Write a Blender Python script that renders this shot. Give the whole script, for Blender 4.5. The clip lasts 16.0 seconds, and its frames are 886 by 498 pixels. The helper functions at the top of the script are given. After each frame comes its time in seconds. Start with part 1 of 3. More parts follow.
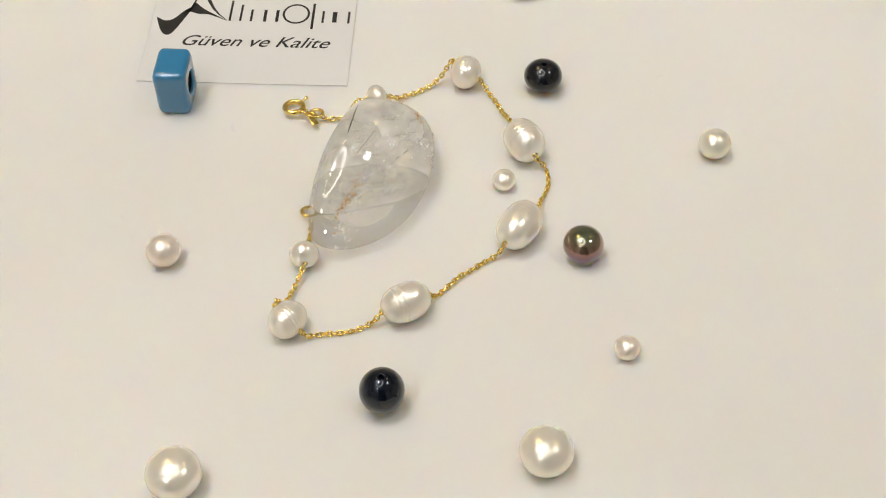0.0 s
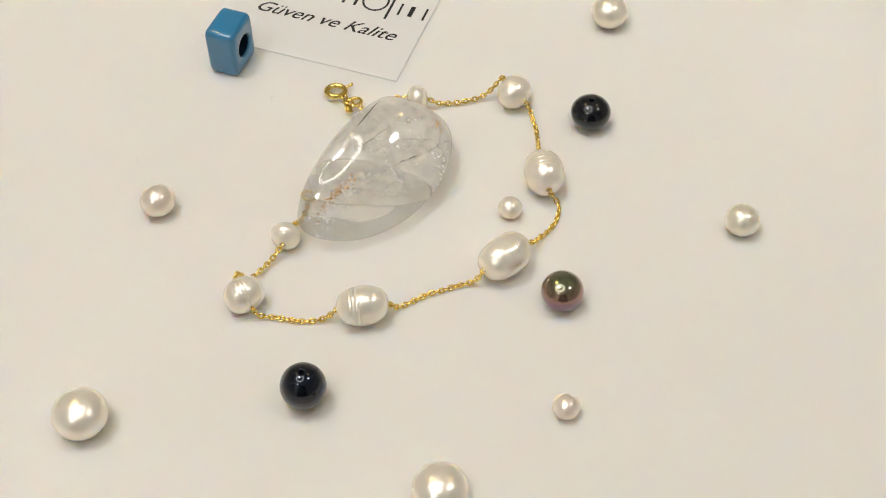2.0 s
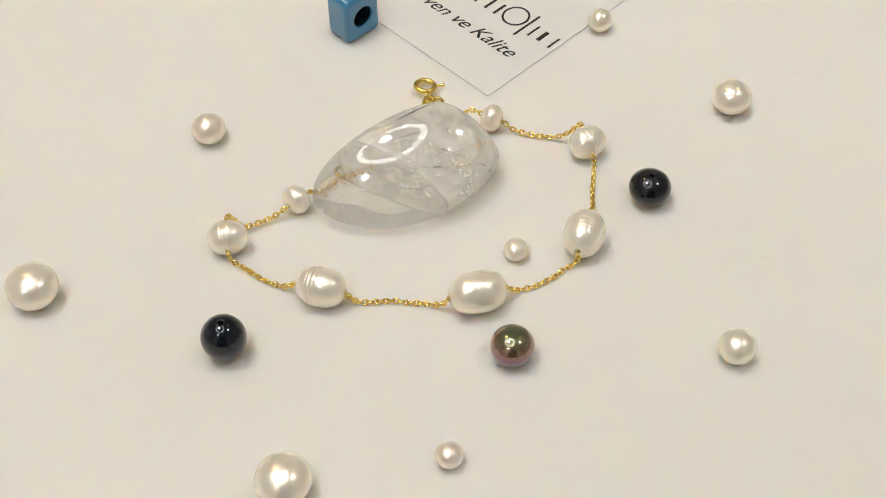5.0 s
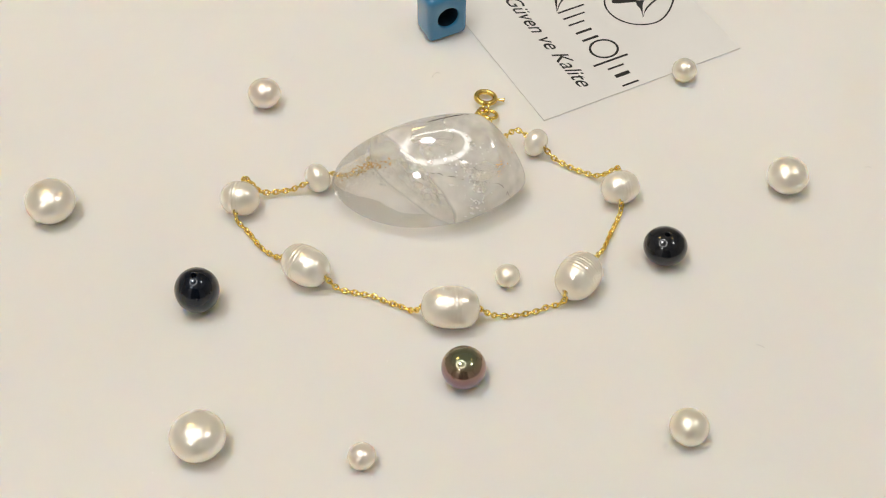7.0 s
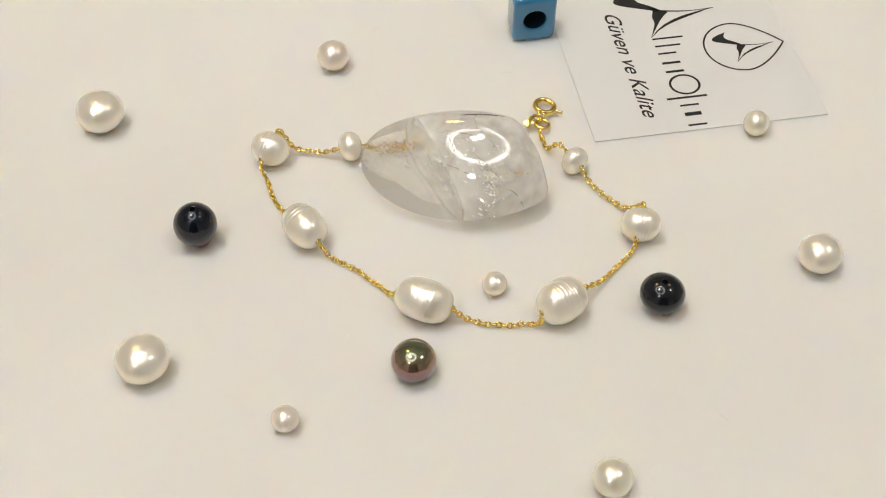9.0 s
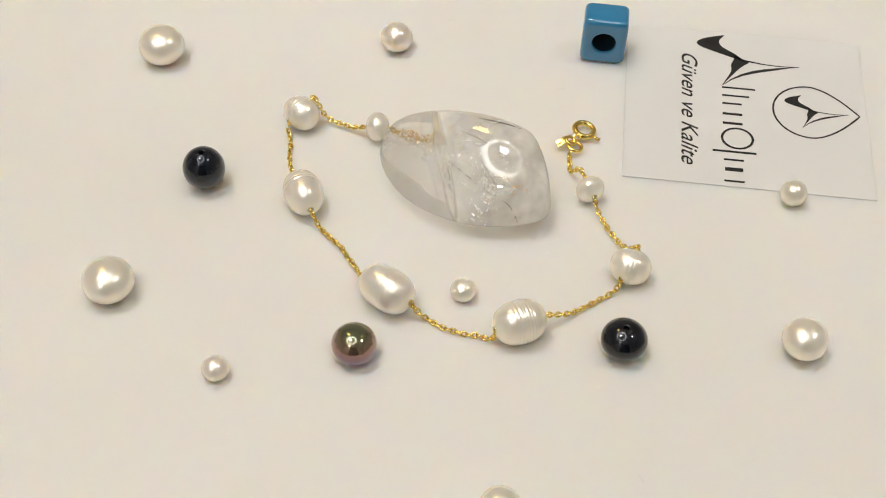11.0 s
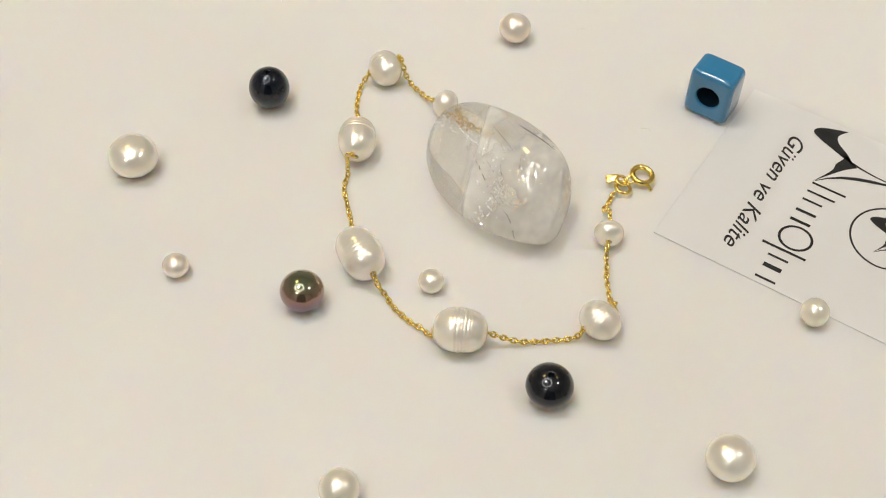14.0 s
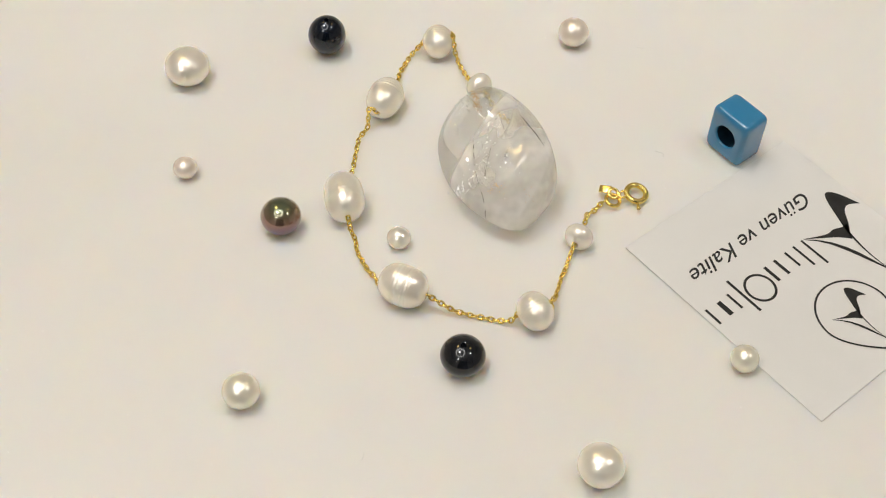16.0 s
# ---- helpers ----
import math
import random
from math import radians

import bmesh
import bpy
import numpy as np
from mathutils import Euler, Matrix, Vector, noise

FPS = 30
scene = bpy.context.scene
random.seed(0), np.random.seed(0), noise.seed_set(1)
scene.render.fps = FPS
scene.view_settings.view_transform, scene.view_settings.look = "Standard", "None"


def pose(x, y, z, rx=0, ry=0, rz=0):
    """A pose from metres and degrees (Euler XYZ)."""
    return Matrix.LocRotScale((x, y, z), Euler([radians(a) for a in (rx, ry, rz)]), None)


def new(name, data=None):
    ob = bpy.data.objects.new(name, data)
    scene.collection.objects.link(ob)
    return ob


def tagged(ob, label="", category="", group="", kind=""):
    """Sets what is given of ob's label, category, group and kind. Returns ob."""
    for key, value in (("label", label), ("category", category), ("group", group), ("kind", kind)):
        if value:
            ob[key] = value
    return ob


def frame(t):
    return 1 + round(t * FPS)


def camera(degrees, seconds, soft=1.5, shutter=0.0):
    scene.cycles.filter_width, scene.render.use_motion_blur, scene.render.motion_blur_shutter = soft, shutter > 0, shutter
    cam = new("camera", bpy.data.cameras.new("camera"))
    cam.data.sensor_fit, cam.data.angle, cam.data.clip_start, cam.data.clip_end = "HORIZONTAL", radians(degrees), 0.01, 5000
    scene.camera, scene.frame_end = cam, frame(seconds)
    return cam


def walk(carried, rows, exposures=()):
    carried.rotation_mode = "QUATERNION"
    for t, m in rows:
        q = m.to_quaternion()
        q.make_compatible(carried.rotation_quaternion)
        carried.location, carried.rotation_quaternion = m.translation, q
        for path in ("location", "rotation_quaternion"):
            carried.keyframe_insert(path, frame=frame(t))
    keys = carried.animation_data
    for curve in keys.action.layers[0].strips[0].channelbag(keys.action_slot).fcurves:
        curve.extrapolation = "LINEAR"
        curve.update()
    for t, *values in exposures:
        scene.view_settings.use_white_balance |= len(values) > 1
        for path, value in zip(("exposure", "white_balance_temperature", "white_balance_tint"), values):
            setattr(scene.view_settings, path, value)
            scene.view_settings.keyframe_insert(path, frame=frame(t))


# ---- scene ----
cam = camera(37.41, 16.0, soft=1.1)
CM = 0.01
RATE = 8.48          # degrees a second by which the turntable turns
AXIS = (-1.40, 0.70)  # the turntable's axle in the layout's centimetres

CAMERA_ROWS = [
    (0, 0.0112, -0.1461, 0.1729, 38.99, 0.12, 3.20),
    (0.5, 0.0121, -0.1458, 0.1718, 39.14, -0.16, 3.46),
    (1, 0.0119, -0.1450, 0.1713, 39.12, -0.33, 3.75),
    (1.5, 0.0110, -0.1439, 0.1701, 39.37, -0.16, 3.57),
    (2, 0.0130, -0.1418, 0.1694, 39.18, -0.24, 3.65),
    (2.5, 0.0157, -0.1428, 0.1695, 39.46, -1.08, 4.75),
    (3, 0.0178, -0.1442, 0.1681, 39.85, -1.37, 5.25),
    (3.5, 0.0169, -0.1429, 0.1679, 40.01, -0.72, 4.74),
    (4, 0.0153, -0.1408, 0.1665, 39.88, -0.45, 4.51),
    (6.5, 0.0135, -0.1408, 0.1654, 40.39, 0.13, 4.15),
    (7, 0.0140, -0.1409, 0.1650, 40.42, 0.18, 4.44),
    (7.5, 0.0142, -0.1413, 0.1644, 40.51, 0.41, 4.46),
    (8, 0.0140, -0.1416, 0.1645, 40.49, 0.49, 4.60),
    (8.5, 0.0136, -0.1421, 0.1641, 40.49, 0.88, 4.25),
    (9, 0.0124, -0.1410, 0.1637, 40.20, 1.11, 4.08),
    (9.5, 0.0116, -0.1401, 0.1635, 40.12, 1.49, 3.87),
    (12, 0.0135, -0.1415, 0.1648, 39.55, 1.55, 3.66),
    (12.5, 0.0137, -0.1415, 0.1653, 39.22, 1.50, 3.77),
    (13, 0.0124, -0.1400, 0.1647, 38.76, 1.80, 3.68),
    (13.5, 0.0111, -0.1399, 0.1645, 38.69, 1.97, 3.71),
    (14, 0.0110, -0.1389, 0.1655, 38.47, 1.96, 3.83),
    (14.5, 0.0112, -0.1392, 0.1662, 38.48, 1.94, 3.96),
    (15, 0.0127, -0.1430, 0.1674, 38.27, 2.14, 4.04),
    (15.5, 0.0134, -0.1474, 0.1707, 38.39, 2.52, 4.18),
    (16, 0.0153, -0.1515, 0.1728, 38.33, 2.27, 4.77),
]
walk(cam, [(t, pose(x, y, z, rx, 0, rz) @ pose(0, 0, 0, 0, 0, roll)) for t, x, y, z, rx, roll, rz in CAMERA_ROWS])

# ---- world, exposure ----
world = bpy.data.worlds.new("world")
scene.world = world
world.use_nodes = True
world.node_tree.nodes["Background"].inputs[0].default_value = (0.8, 0.85, 1.0, 1)
world.node_tree.nodes["Background"].inputs[1].default_value = 0.1
scene.view_settings.exposure = 0.065


# ---- small tools ----
def part(name, bm, material, parent=None, label="", smooth=True):
    me = bpy.data.meshes.new(name)
    bmesh.ops.recalc_face_normals(bm, faces=bm.faces[:])
    bm.to_mesh(me)
    bm.free()
    me.materials.append(material)
    if smooth:
        me.polygons.foreach_set("use_smooth", [True] * len(me.polygons))
    ob = new(name, me)
    ob.parent = parent
    return tagged(ob, label)


def thing(name, label, category, group="", m=None):
    ob = new(name)
    ob.empty_display_size = 0.01
    if m is not None:
        ob.matrix_basis = m
    return tagged(ob, label, category, group)


def lathe(profile, steps=48, warp=None):
    """A body turned about z from (radius, z) points, closed where the radius is 0. Lengths in cm."""
    bm = bmesh.new()
    rings = []
    for r, z in profile:
        if r < 1e-6:
            rings.append([bm.verts.new((0, 0, z * CM))])
        else:
            rings.append([bm.verts.new((r * CM * math.cos(a), r * CM * math.sin(a), z * CM))
                          for a in (2 * math.pi * k / steps for k in range(steps))])
    for lo, hi in zip(rings, rings[1:]):
        for k in range(steps):
            n = (k + 1) % steps
            if len(lo) == 1:
                bm.faces.new((lo[0], hi[k], hi[n]))
            elif len(hi) == 1:
                bm.faces.new((lo[k], hi[0], lo[n]))
            else:
                bm.faces.new((lo[k], hi[k], hi[n], lo[n]))
    if warp:
        for v in bm.verts:
            v.co = warp(v.co)
    return bm


def loft(rings, closed=False, caps=True):
    bm = bmesh.new()
    rows = [[bm.verts.new(p) for p in ring] for ring in rings]
    pairs = list(zip(rows, rows[1:])) + ([(rows[-1], rows[0])] if closed else [])
    for a, b in pairs:
        for k in range(len(a)):
            n = (k + 1) % len(a)
            bm.faces.new((a[k], a[n], b[n], b[k]))
    if caps and not closed:
        bm.faces.new(rows[0][::-1])
        bm.faces.new(rows[-1])
    return bm


def tube(points, radius, sides=8, closed=False):
    """A tube along points (metres)."""
    pts = [Vector(p) for p in points]
    rings, up = [], Vector((0, 0, 1))
    for k, p in enumerate(pts):
        a = pts[k - 1] if closed or k else p
        b = pts[(k + 1) % len(pts)] if closed or k + 1 < len(pts) else p
        t = (b - a).normalized()
        side = t.cross(up)
        if side.length < 1e-3:
            side = t.cross(Vector((1, 0, 0)))
        side.normalize()
        over = side.cross(t)
        r = radius(k / max(1, len(pts) - 1)) if callable(radius) else radius
        rings.append([p + r * (math.cos(q) * side + math.sin(q) * over) for q in (2 * math.pi * j / sides for j in range(sides))])
    return loft(rings, closed)


def box(x0, y0, z0, x1, y1, z1, bevel=0.0, seg=3):
    bm = bmesh.new()
    bmesh.ops.create_cube(bm, size=1, matrix=Matrix.Translation(((x0 + x1) / 2, (y0 + y1) / 2, (z0 + z1) / 2)) @ Matrix.Diagonal((x1 - x0, y1 - y0, z1 - z0, 1)))
    if bevel:
        bmesh.ops.bevel(bm, geom=bm.edges[:], offset=bevel, segments=seg, profile=0.5, affect="EDGES")
    return bm


def at(x, y, z=0.0, turn=0.0):
    """A pose on the turntable, from the layout's centimetres."""
    return pose((x - AXIS[0]) * CM, (y - AXIS[1]) * CM, z * CM, 0, 0, turn)


# ---- materials ----
def material(name, base, rough, metal=0.0, **more):
    mat = bpy.data.materials.new(name)
    mat.use_nodes = True
    b = mat.node_tree.nodes["Principled BSDF"]
    b.inputs["Base Color"].default_value = (*base, 1)
    b.inputs["Roughness"].default_value = rough
    b.inputs["Metallic"].default_value = metal
    for key, value in more.items():
        b.inputs[key.replace("_", " ")].default_value = value
    return mat


def node(mat, kind, **values):
    n = mat.node_tree.nodes.new(kind)
    for key, value in values.items():
        n.inputs[key.replace("_", " ")].default_value = value
    return n


def link(mat, a, b):
    mat.node_tree.links.new(a, b)


def noise_of(mat, scale, detail=3.0, rough=0.5):
    co = node(mat, "ShaderNodeTexCoord")
    n = node(mat, "ShaderNodeTexNoise", Scale=scale, Detail=detail, Roughness=rough)
    link(mat, co.outputs["Object"], n.inputs["Vector"])
    return n.outputs["Fac"]


def ramp(mat, fac, stops):
    r = node(mat, "ShaderNodeValToRGB")
    while len(r.color_ramp.elements) < len(stops):
        r.color_ramp.elements.new(0.5)
    for e, (p, c) in zip(r.color_ramp.elements, stops):
        e.position, e.color = p, (*c, 1) if len(c) == 3 else c
    link(mat, fac, r.inputs[0])
    return r.outputs[0]


def bump(mat, fac, distance, strength=0.5):
    b = node(mat, "ShaderNodeBump", Strength=strength, Distance=distance)
    link(mat, fac, b.inputs["Height"])
    link(mat, b.outputs[0], mat.node_tree.nodes["Principled BSDF"].inputs["Normal"])


def bsdf(mat):
    return mat.node_tree.nodes["Principled BSDF"]


def paint(mat, fac, stops, socket="Base Color"):
    link(mat, ramp(mat, fac, stops), bsdf(mat).inputs[socket])


PLATTER = material("white_plastic", (0.83, 0.80, 0.75), 0.45, Specular_IOR_Level=0.2, Subsurface_Weight=0.6, Subsurface_Scale=0.0035)
bsdf(PLATTER).inputs["Subsurface Radius"].default_value = (1.0, 0.78, 0.5)
paint(PLATTER, noise_of(PLATTER, 18, 4), [(0.3, (0.79, 0.765, 0.715)), (0.7, (0.82, 0.795, 0.75))])
paint(PLATTER, noise_of(PLATTER, 60, 5), [(0.3, (0.42,) * 3), (0.75, (0.54,) * 3)], "Roughness")
bump(PLATTER, noise_of(PLATTER, 900, 2), 0.00002, 0.25)


def pearl_material(name, low, high, rough=0.26, metal=0.46):
    mat = material(name, high, rough, metal, Coat_Weight=0.5, Coat_Roughness=0.17, Coat_IOR=1.6, Specular_IOR_Level=0.8,
                   Subsurface_Weight=0.3, Subsurface_Scale=0.003)
    bsdf(mat).inputs["Subsurface Radius"].default_value = (1.0, 0.8, 0.6)
    paint(mat, noise_of(mat, 220, 3), [(0.3, low), (0.7, high)])
    bump(mat, noise_of(mat, 520, 4), 0.00006, 0.22)
    return mat


PEARL_WHITE = pearl_material("white_nacre", (0.93, 0.855, 0.725), (0.99, 0.925, 0.805))
PEARL_CREAM = pearl_material("cream_nacre", (0.89, 0.83, 0.68), (0.95, 0.90, 0.76))
PEARL_PINK = pearl_material("pinkish_nacre", (0.93, 0.805, 0.69), (0.98, 0.88, 0.775))
PEARL_BAROQUE = pearl_material("ridged_nacre", (0.93, 0.85, 0.72), (0.985, 0.92, 0.80), 0.25, 0.42)
bump(PEARL_BAROQUE, noise_of(PEARL_BAROQUE, 300, 4, 0.6), 0.0003, 0.6)

BLACK = material("black_nacre", (0.006, 0.008, 0.012), 0.25, 0.0, Coat_Weight=1.0, Coat_Roughness=0.06, Coat_IOR=1.45, Specular_IOR_Level=0.15)
paint(BLACK, noise_of(BLACK, 300, 2), [(0.3, (0.004, 0.005, 0.007)), (0.7, (0.008, 0.010, 0.015))])
BLUE_BLACK = material("midnight_nacre", (0.008, 0.012, 0.02), 0.28, 0.0, Coat_Weight=1.0, Coat_Roughness=0.08, Coat_IOR=1.5, Specular_IOR_Level=0.12)
bsdf(BLUE_BLACK).inputs["Specular Tint"].default_value = (0.35, 0.55, 1.0, 1)
paint(BLUE_BLACK, noise_of(BLUE_BLACK, 250, 2), [(0.3, (0.002, 0.003, 0.006)), (0.7, (0.005, 0.008, 0.015))])

# sheen painted into the base colour by height: purple below, copper, green on top
PEACOCK = material("peacock_nacre", (0.2, 0.12, 0.1), 0.17, 0.8, Coat_Weight=1.0, Coat_Roughness=0.04, Coat_IOR=1.6)
_co = node(PEACOCK, "ShaderNodeTexCoord")
_xyz = node(PEACOCK, "ShaderNodeSeparateXYZ")
link(PEACOCK, _co.outputs["Generated"], _xyz.inputs[0])
_mix = node(PEACOCK, "ShaderNodeMath")
_mix.operation = "MULTIPLY_ADD"
_mix.inputs[1].default_value = 0.12
link(PEACOCK, noise_of(PEACOCK, 160, 2), _mix.inputs[0])
_low = node(PEACOCK, "ShaderNodeMath")
_low.operation = "MULTIPLY"
_low.inputs[1].default_value = 0.925
link(PEACOCK, _xyz.outputs["Z"], _low.inputs[0])
link(PEACOCK, _low.outputs[0], _mix.inputs[2])
paint(PEACOCK, _mix.outputs[0], [(0.25, (0.11, 0.06, 0.14)), (0.50, (0.17, 0.085, 0.14)), (0.70, (0.31, 0.17, 0.13)), (0.86, (0.30, 0.23, 0.14)), (0.97, (0.19, 0.22, 0.13))])

GOLD = material("polished_gold", (1.0, 0.72, 0.2), 0.2, 1.0)
paint(GOLD, noise_of(GOLD, 700, 3), [(0.3, (0.86, 0.64, 0.16)), (0.7, (0.95, 0.76, 0.27))])
paint(GOLD, noise_of(GOLD, 1500, 2), [(0.3, (0.12,) * 3), (0.7, (0.26,) * 3)], "Roughness")

BLUE = material("turquoise_glaze", (0.05, 0.30, 0.48), 0.18, 0.0, Coat_Weight=0.7, Coat_Roughness=0.06)
paint(BLUE, noise_of(BLUE, 90, 3), [(0.3, (0.026, 0.195, 0.37)), (0.7, (0.036, 0.225, 0.43))])
bump(BLUE, noise_of(BLUE, 260, 2), 0.00008, 0.3)

# near-black blue that paints the shade inside the bead's hole
HOLE_SHADE = material("hole_shade_blue", (0.006, 0.022, 0.04), 0.9, Specular_IOR_Level=0.1)
CARD = material("frosted_film", (0.80, 0.79, 0.755), 0.4, Transmission_Weight=0.12, IOR=1.45)
paint(CARD, noise_of(CARD, 45, 4), [(0.3, (0.84, 0.82, 0.78)), (0.7, (0.87, 0.85, 0.81))])
INK = material("black_print", (0.012, 0.012, 0.013), 0.45)
paint(INK, noise_of(INK, 500, 3), [(0.3, (0.008,) * 3), (0.75, (0.022,) * 3)])
LINT = material("grey_lint", (0.66, 0.64, 0.60), 0.9)
DUST = material("glinting_dust", (1.0, 0.99, 0.97), 0.35, 0.9)

# clear crystal: part of the light goes straight on, part bends, part meets milky veils
CRYSTAL = bpy.data.materials.new("rock_crystal")
CRYSTAL.use_nodes = True
_nt = CRYSTAL.node_tree
_out = _nt.nodes["Material Output"]
_p = bsdf(CRYSTAL)
link(CRYSTAL, ramp(CRYSTAL, noise_of(CRYSTAL, 150, 4, 0.5), [(0.34, (0.94, 0.905, 0.84)), (0.62, (1.0, 0.975, 0.92))]), _p.inputs["Base Color"])
_p.inputs["Roughness"].default_value = 0.5
_p.inputs["Specular IOR Level"].default_value = 0.0
_glass = node(CRYSTAL, "ShaderNodeBsdfRefraction", IOR=1.42, Roughness=0.02)
_glass.inputs["Color"].default_value = (1.0, 0.995, 0.98, 1)
_clear = node(CRYSTAL, "ShaderNodeBsdfTransparent")
_clear.inputs["Color"].default_value = (1.0, 1.0, 0.995, 1)
_lucent = node(CRYSTAL, "ShaderNodeBsdfTranslucent")
_lucent.inputs["Color"].default_value = (1.0, 0.985, 0.95, 1)
_m1 = node(CRYSTAL, "ShaderNodeMixShader", Fac=0.76)
link(CRYSTAL, _glass.outputs[0], _m1.inputs[1])
link(CRYSTAL, _clear.outputs[0], _m1.inputs[2])
_m2 = node(CRYSTAL, "ShaderNodeMixShader", Fac=0.28)
link(CRYSTAL, _p.outputs[0], _m2.inputs[1])
link(CRYSTAL, _lucent.outputs[0], _m2.inputs[2])
_m3 = node(CRYSTAL, "ShaderNodeMixShader")
_where = node(CRYSTAL, "ShaderNodeTexCoord")
_side = node(CRYSTAL, "ShaderNodeVectorMath")
_side.operation = "DOT_PRODUCT"
_side.inputs[1].default_value = (65, 76, 0)
link(CRYSTAL, _where.outputs["Object"], _side.inputs[0])
_lobe = node(CRYSTAL, "ShaderNodeMapRange")
_lobe.inputs["From Min"].default_value, _lobe.inputs["From Max"].default_value = -1.0, 1.0
link(CRYSTAL, _side.outputs["Value"], _lobe.inputs["Value"])
_band = ramp(CRYSTAL, _lobe.outputs[0], [(0.325, (0.10,) * 3), (0.36, (0.90,) * 3), (0.46, (0.72,) * 3), (0.60, (0.48,) * 3), (0.76, (0.60,) * 3), (0.90, (0.98,) * 3)])
_milk = node(CRYSTAL, "ShaderNodeMath")
_milk.operation = "MULTIPLY"
link(CRYSTAL, ramp(CRYSTAL, noise_of(CRYSTAL, 120, 3, 0.5), [(0.34, (0.34,) * 3), (0.68, (0.92,) * 3)]), _milk.inputs[0])
link(CRYSTAL, _band, _milk.inputs[1])
link(CRYSTAL, _milk.outputs[0], _m3.inputs[0])
link(CRYSTAL, _m1.outputs[0], _m3.inputs[1])
link(CRYSTAL, _m2.outputs[0], _m3.inputs[2])
_gloss = node(CRYSTAL, "ShaderNodeBsdfGlossy", Roughness=0.03)
_face = node(CRYSTAL, "ShaderNodeLayerWeight", Blend=0.5)
_pow = node(CRYSTAL, "ShaderNodeMath")
_pow.operation = "POWER"
_pow.inputs[1].default_value = 4.0
link(CRYSTAL, _face.outputs["Facing"], _pow.inputs[0])
_fres = node(CRYSTAL, "ShaderNodeMapRange")
_fres.inputs["To Min"].default_value, _fres.inputs["To Max"].default_value = 0.07, 0.6
link(CRYSTAL, _pow.outputs[0], _fres.inputs["Value"])
_m4 = node(CRYSTAL, "ShaderNodeMixShader")
link(CRYSTAL, _fres.outputs[0], _m4.inputs[0])
link(CRYSTAL, _m3.outputs[0], _m4.inputs[1])
link(CRYSTAL, _gloss.outputs[0], _m4.inputs[2])
link(CRYSTAL, _m4.outputs[0], _out.inputs[0])

NEEDLE = material("dark_needle", (0.075, 0.065, 0.055), 0.3, 0.3)
# near-white base colour stands in for lamp light glinting off the fractures
GLINT = material("bright_fracture", (1.0, 0.99, 0.97), 0.1, 0.15, Coat_Weight=1.0, Coat_Roughness=0.05, Coat_IOR=1.8)
# ochre for the iron stain and for the chain's gold refracted by the stone
STAIN_AND_GOLD = material("ochre_stain_and_gold", (0.55, 0.30, 0.06), 0.4)
VEIL = bpy.data.materials.new("milky_veil")
VEIL.use_nodes = True
bsdf(VEIL).inputs["Base Color"].default_value = (0.98, 0.96, 0.92, 1)
bsdf(VEIL).inputs["Roughness"].default_value = 0.25
link(VEIL, ramp(VEIL, noise_of(VEIL, 420, 5, 0.7), [(0.46, (0.0,) * 3), (0.62, (0.45,) * 3)]), bsdf(VEIL).inputs["Alpha"])

WALL = material("pale_wall_paint", (0.62, 0.59, 0.55), 0.8)
paint(WALL, noise_of(WALL, 3, 4), [(0.3, (0.74, 0.715, 0.685)), (0.7, (0.79, 0.765, 0.735))])
# for the unseen panel that darkens the pearls' reflections
DARK_FLAG = material("dark_flag_brown", (0.03, 0.025, 0.02), 0.5)
paint(DARK_FLAG, noise_of(DARK_FLAG, 5, 4), [(0.3, (0.024, 0.02, 0.016)), (0.7, (0.04, 0.032, 0.026))])
CEIL = material("white_ceiling_paint", (0.34, 0.32, 0.30), 0.85)
paint(CEIL, noise_of(CEIL, 4, 4), [(0.3, (0.82, 0.805, 0.785)), (0.7, (0.86, 0.845, 0.825))])
FLOOR = material("pale_floor", (0.14, 0.11, 0.09), 0.5)
paint(FLOOR, noise_of(FLOOR, 6, 5), [(0.3, (0.56, 0.54, 0.51)), (0.7, (0.62, 0.60, 0.57))])
COUNTER = material("pale_counter", (0.7, 0.67, 0.62), 0.4)
paint(COUNTER, noise_of(COUNTER, 12, 5), [(0.3, (0.66, 0.63, 0.58)), (0.7, (0.73, 0.70, 0.65))])
STEEL = material("brushed_steel", (0.6, 0.6, 0.6), 0.35, 1.0)


def glow(name, colour, strength):
    mat = bpy.data.materials.new(name)
    mat.use_nodes = True
    b = bsdf(mat)
    b.inputs["Base Color"].default_value = (0.8, 0.8, 0.8, 1)
    b.inputs["Emission Color"].default_value = (*colour, 1)
    b.inputs["Emission Strength"].default_value = strength
    return mat


COOL = glow("cool_lamp", (0.98, 0.975, 0.96), 45)
WARM = glow("warm_lamp", (1.0, 0.70, 0.25), 15)
RING = glow("ring_lamp_glow", (0.99, 0.97, 0.94), 8.0)

# ---- the room ----
HALF, TOP, LOW, SOUTH = 2.5, 2.0, -0.92, -1.7
tagged(part("floor", box(-HALF, SOUTH, LOW - 0.1, HALF, HALF, LOW), FLOOR, smooth=False), "pale stone floor of the shop", "floor", kind="structure")
tagged(part("ceiling", box(-HALF, SOUTH, TOP, HALF, HALF, TOP + 0.1), CEIL, smooth=False), "white painted ceiling with round lamps", "ceiling", kind="structure")
